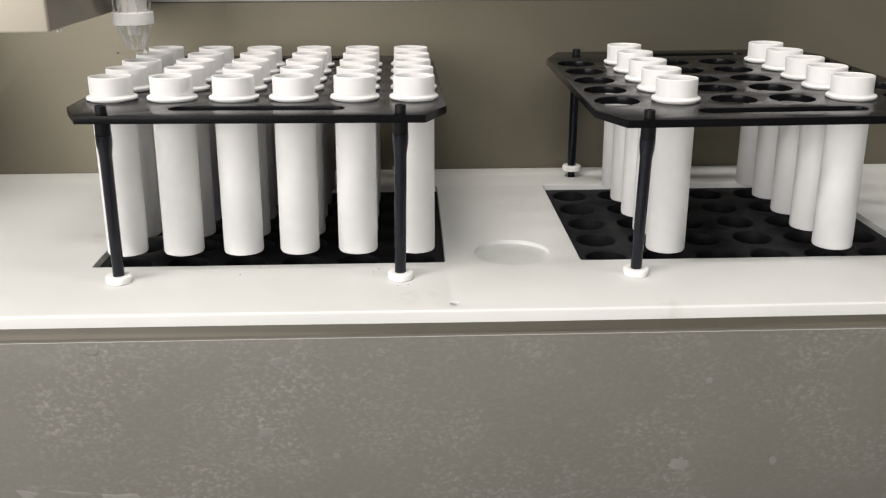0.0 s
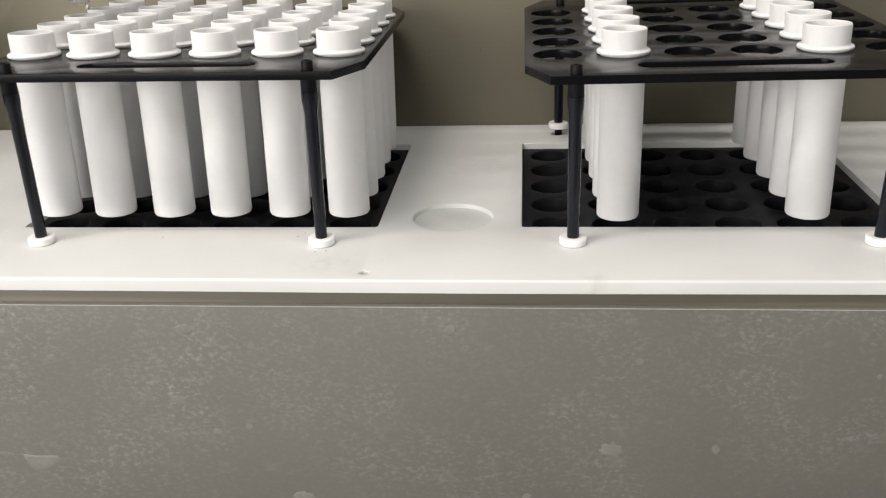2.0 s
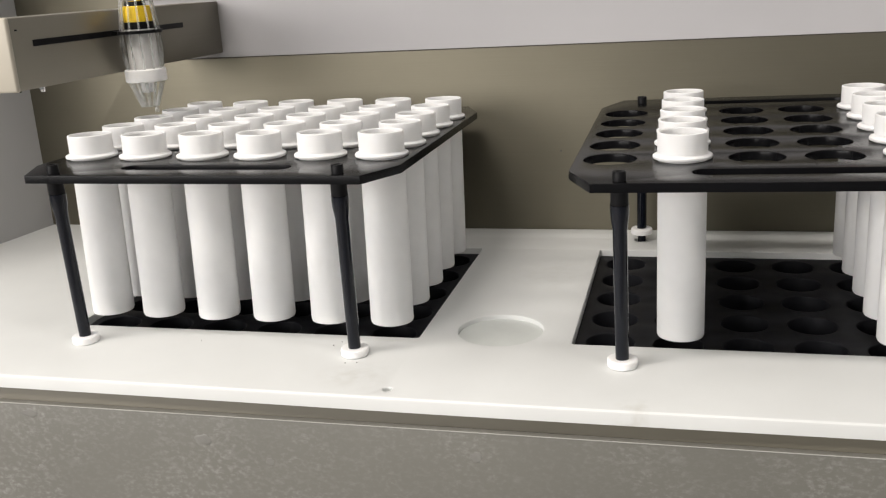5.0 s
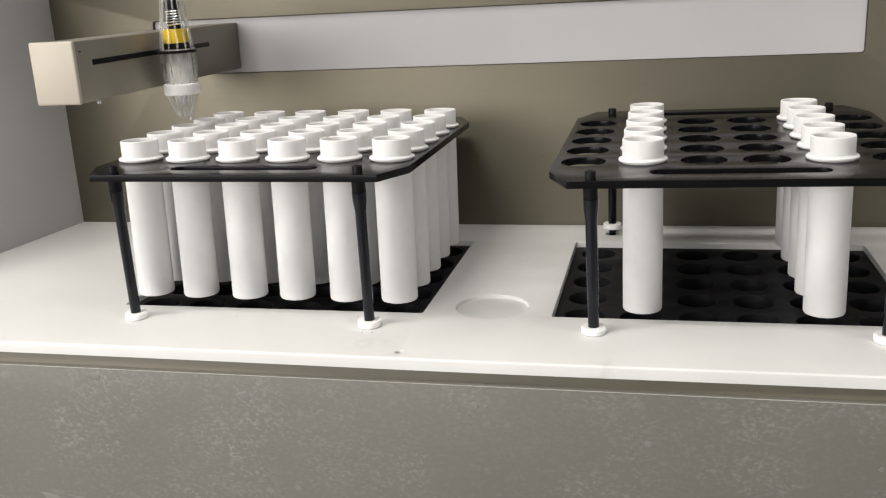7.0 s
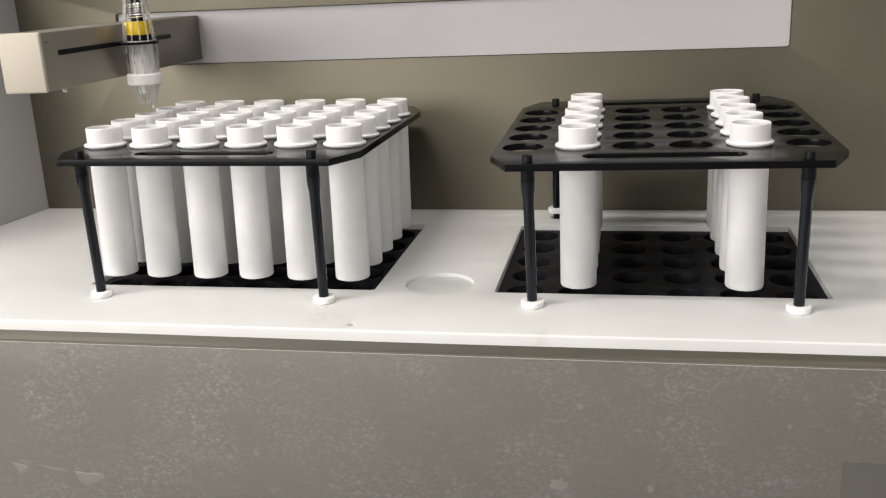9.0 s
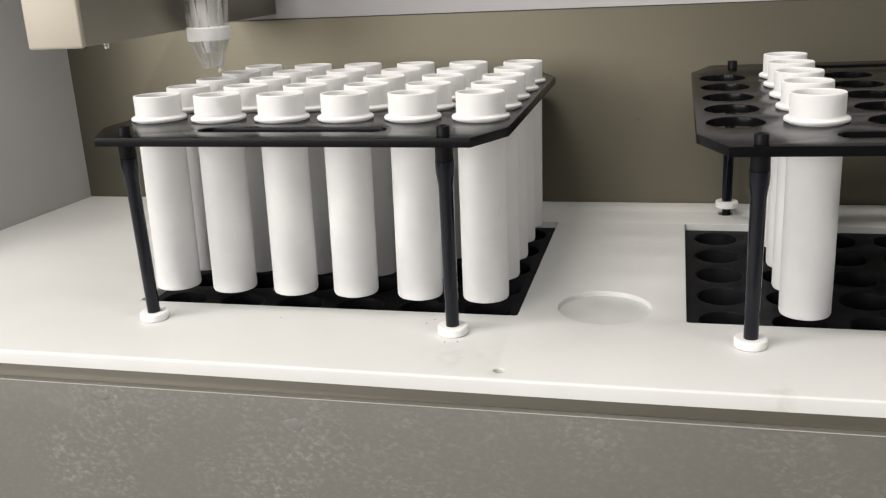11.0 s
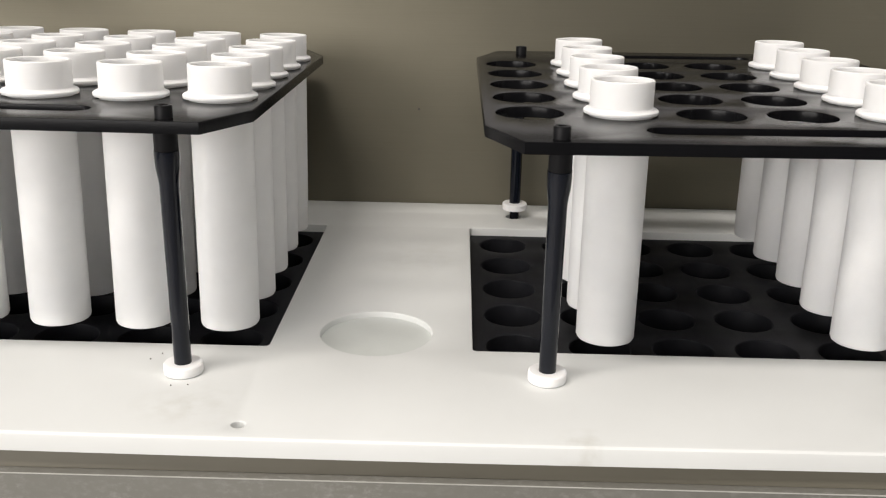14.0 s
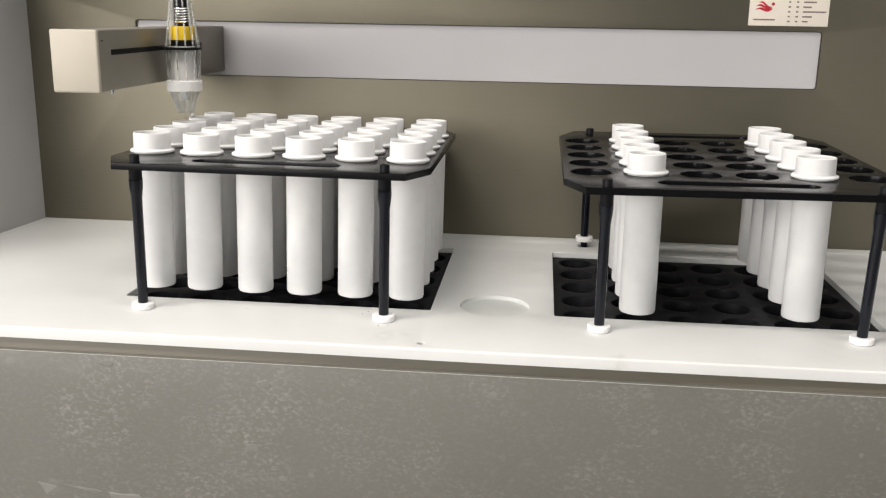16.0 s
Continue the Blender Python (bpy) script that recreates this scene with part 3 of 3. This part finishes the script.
def dispensing_head():
    cx, cy = -0.3208, 0.161
    ob = part("head", lathe([(0, 0.190), (0.0125, 0.190), (0.0125, 0.2), (0.0122, 0.2255), (0, 0.2255)], 32), BARREL, DISPENSER, "whitish translucent head barrel", (cx, cy, -0.0012))
    holder = lathe([(0.0115, 0.222), (0.0185, 0.222), (0.0185, 0.2245), (0.0115, 0.2245), (0.0115, 0.222)], 32)
    box(-0.0228, -0.012, -0.008, 0.008, 0.222, 0.2245, 0, holder)
    part("holder", holder, SOCKET, ob, "black holder ring")
    part("black_band", lathe([(0, 0.2256), (0.0122, 0.2256), (0.0122, 0.2315), (0, 0.2315)], 32), SOCKET, ob)
    part("yellow_band", lathe([(0, 0.2316), (0.0118, 0.2316), (0.0118, 0.2440), (0.0112, 0.2446), (0, 0.2446)], 32), YELLOW, ob, "bright yellow band")
    stem = lathe([(0, 0.2447), (0.0070, 0.2447), (0.0070, 0.27), (0.0062, 0.2705), (0.0062, 0.31), (0, 0.31)], 20)
    part("stem", stem, SOCKET, ob, "black stem")
    coil = [(0.0072 * math.cos(a * 0.7), 0.0072 * math.sin(a * 0.7), 0.247 + a * 0.00028) for a in range(56)]
    part("spring", tube_path(coil, 0.0007, 6), CHROME, ob, "thin metal spring")
    part("collar", lathe([(0.0120, 0.1815), (0.0166, 0.1815), (0.0173, 0.1822), (0.0173, 0.1915), (0.0166, 0.1922), (0.0120, 0.1922), (0.0120, 0.1815)], 40), PTFE, ob, "thick white plastic collar")
    part("stub", lathe([(0, 0.172), (0.0045, 0.172), (0.0055, 0.174), (0.0055, 0.1925), (0, 0.1925)], 24), PTFE, ob, "white inner stub")
    for k in range(12):
        a = 2 * math.pi * k / 12
        c, s = math.cos(a), math.sin(a)
        low = [(0.0146 * c, 0.0146 * s, 0.1825), (0.0118 * c, 0.0118 * s, 0.175), (0.0064 * c, 0.0064 * s, 0.1600)]
        part("tip", tube_path(low, 0.0013, 8), TUBING, ob, "clear dispensing tip")
        high = [(0.0150 * c, 0.0150 * s, 0.1920), (0.0160 * c, 0.0160 * s, 0.203), (0.0166 * c, 0.0166 * s, 0.213), (0.0160 * c, 0.0160 * s, 0.224), (0.0138 * c, 0.0138 * s, 0.243), (0.0110 * c, 0.0110 * s, 0.262), (0.0095 * c, 0.0095 * s, 0.285), (0.0095 * c, 0.0095 * s, 0.33)]
        part("tubing", tube_path(high, 0.0009, 8), TUBING, ob, "clear plastic tubing")
    drop = lathe([(0, -0.0024), (0.0015, -0.0020), (0.0021, -0.0005), (0.0015, 0.0010), (0.0006, 0.0028), (0, 0.0028)], 14)
    part("drop", drop, TUBING, ob, "clear drop at the tip", (0.0085, -0.004, 0.1575))
    return ob


dispensing_head()


# ---- stickers ----
def swoosh(points, width, y, bm=None):
    """A flat tapering stroke on a vertical face, 0.3 mm thick."""
    bm = bm or bmesh.new()
    n = len(points)
    rows = []
    for k, (x, z) in enumerate(points):
        w = width * math.sin(math.pi * (k + 0.35) / (n + 0.2))
        rows.append([bm.verts.new((x, yy, z + s * w)) for yy in (y, y + 0.0003) for s in (-0.5, 0.5)])
    for a, b in zip(rows, rows[1:]):
        for i, j in ((0, 1), (1, 3), (3, 2), (2, 0)):
            bm.faces.new((a[i], a[j], b[j], b[i]))
    bm.faces.new((rows[0][0], rows[0][1], rows[0][3], rows[0][2])), bm.faces.new((rows[-1][0], rows[-1][1], rows[-1][3], rows[-1][2]))
    return bm


def emblem(parent, x, z, size, y, ink):
    """Three wing-like strokes that run together towards a dot."""
    starts, ends = ((0.0, -0.05), (0.04, 0.18), (0.20, 0.38)), ((0.98, 0.0), (0.98, 0.07), (0.94, 0.13))
    for (x0, z0), (x1, z1) in zip(starts, ends):
        pts = []
        for j in range(13):
            u = j / 12
            pts.append((x + size * (x0 + (x1 - x0) * u), z + size * (z0 + (z1 - z0) * u + 0.075 * math.sin(2 * math.pi * u))))
        part("emblem_stroke", swoosh(pts, size * 0.15, y), ink, parent, "red wavy printed stroke")
    dot = lathe([(0, 0.0003), (size * 0.10, 0.0003), (size * 0.10, 0), (0, 0)], 16)
    dot.transform(Matrix.Translation((x + size * 1.02, y + 0.0003, z + size * 0.30)) @ Matrix.Rotation(radians(90), 4, "X"))
    part("emblem_dot", dot, ink, parent)


def wall_label():
    y = WALL_Y - 0.0010
    ob = empty("rating_label", (0.0012, 0, 0.0033), "cream rating label with red emblem and illegible print", "label")
    part("paper", box(0.2615, 0.3476, y, WALL_Y - 0.0002, 0.2492, 0.2828, 0.0002), PAPER, ob)
    emblem(ob, 0.2680, 0.2672, 0.0185, y - 0.0004, RED)
    part("print_bar", box(0.2665, 0.290, y - 0.0004, y - 0.0001, 0.2550, 0.2566), INK, ob)
    for k, (a, b) in enumerate(((0.316, 0.325), (0.316, 0.341), (0.316, 0.326), (0.316, 0.322), (0.316, 0.330), (0.316, 0.336))):
        a, b, z = a + 0.0035, b + 0.0035, 0.2535 + 0.0052 * (3 - k if k < 4 else k)
        part("print_bar", box(a, b, y - 0.0004, y - 0.0001, z, z + 0.0016), INK, ob)
        part("print_bar", box(0.3035, 0.306, y - 0.0004, y - 0.0001, z, z + 0.0016), INK, ob)
        part("print_bar", box(0.312, 0.3145, y - 0.0004, y - 0.0001, z, z + 0.0016), INK, ob)


wall_label()


def panel_badge():
    y = -0.0608
    ob = empty("panel_badge", (0, 0, 0), "bare grey badge area with red wavy emblem", "badge")
    part("plate", box(0.3355, 0.44, y, -0.06025, -0.1850, -0.0966), BARE, ob)
    emblem(ob, 0.3445, -0.1455, 0.030, y - 0.0004, DARK_RED)


panel_badge()


def model_plate():
    """Bare grey window in the film with a dark printed type line."""
    y = -0.0608
    ob = empty("model_plate", (0, 0, 0), "bare grey type plate with dark print", "plate")
    part("plate", box(-0.566, -0.4712, y, -0.06025, -0.0630, -0.0306), BARE, ob)
    curve = bpy.data.curves.new("number", "FONT")
    curve.body, curve.size, curve.extrude, curve.offset, curve.align_x = "60", 0.0080, 0.00015, 0.00022, "RIGHT"
    text = new("number", curve)
    me = bpy.data.meshes.new_from_object(text.evaluated_get(bpy.context.evaluated_depsgraph_get()))
    bpy.data.objects.remove(text)
    me.transform(Matrix.Translation((-0.4945, y - 0.0002, -0.0445)) @ Matrix.Rotation(radians(90), 4, "X"))
    me.materials.clear(), me.materials.append(PRINT)
    part("number", me, PRINT, ob, "dark printed number")
    part("print_bar", box(-0.5140, -0.5075, y - 0.0003, y - 0.0001, -0.0445, -0.0388), PRINT, ob)
    for k in range(9):
        x1 = -0.4770 - k * 0.0060
        part("print_bar", box(x1 - 0.0050, x1, y - 0.0003, y - 0.0001, -0.0570, -0.0520), PRINT, ob)


model_plate()


# ---- specks on the worktop ----
for x, y, r in ((-0.1140, 0.0214, 0.0005), (-0.1100, 0.0287, 0.0005), (-0.0945, -0.0085, 0.0005), (-0.0864, -0.0072, 0.0005), (-0.2191, 0.0197, 0.0004)):
    tagged(part("dirt_speck", lathe([(0, 0.0004), (r * 0.7, 0.0003), (r, 0.0)], 8), DIRT, None, "", (x, y, 0.0001)), "tiny dark speck of dirt on the white worktop", "speck")
for x, z, r in ((0.0120, 0.0800, 0.0010), (-0.3942, 0.1314, 0.0012), (-0.52, 0.262, 0.0007), (0.46, 0.14, 0.0006)):
    speck = lathe([(0, 0.0005), (r * 0.7, 0.0003), (r, 0.0)], 8)
    speck.transform(Matrix.Rotation(radians(90), 4, "X"))
    tagged(part("dirt_speck", speck, DIRT, None, "", (x, WALL_Y - 0.0001, z)), "tiny dark speck of dirt on the steel back wall", "speck")
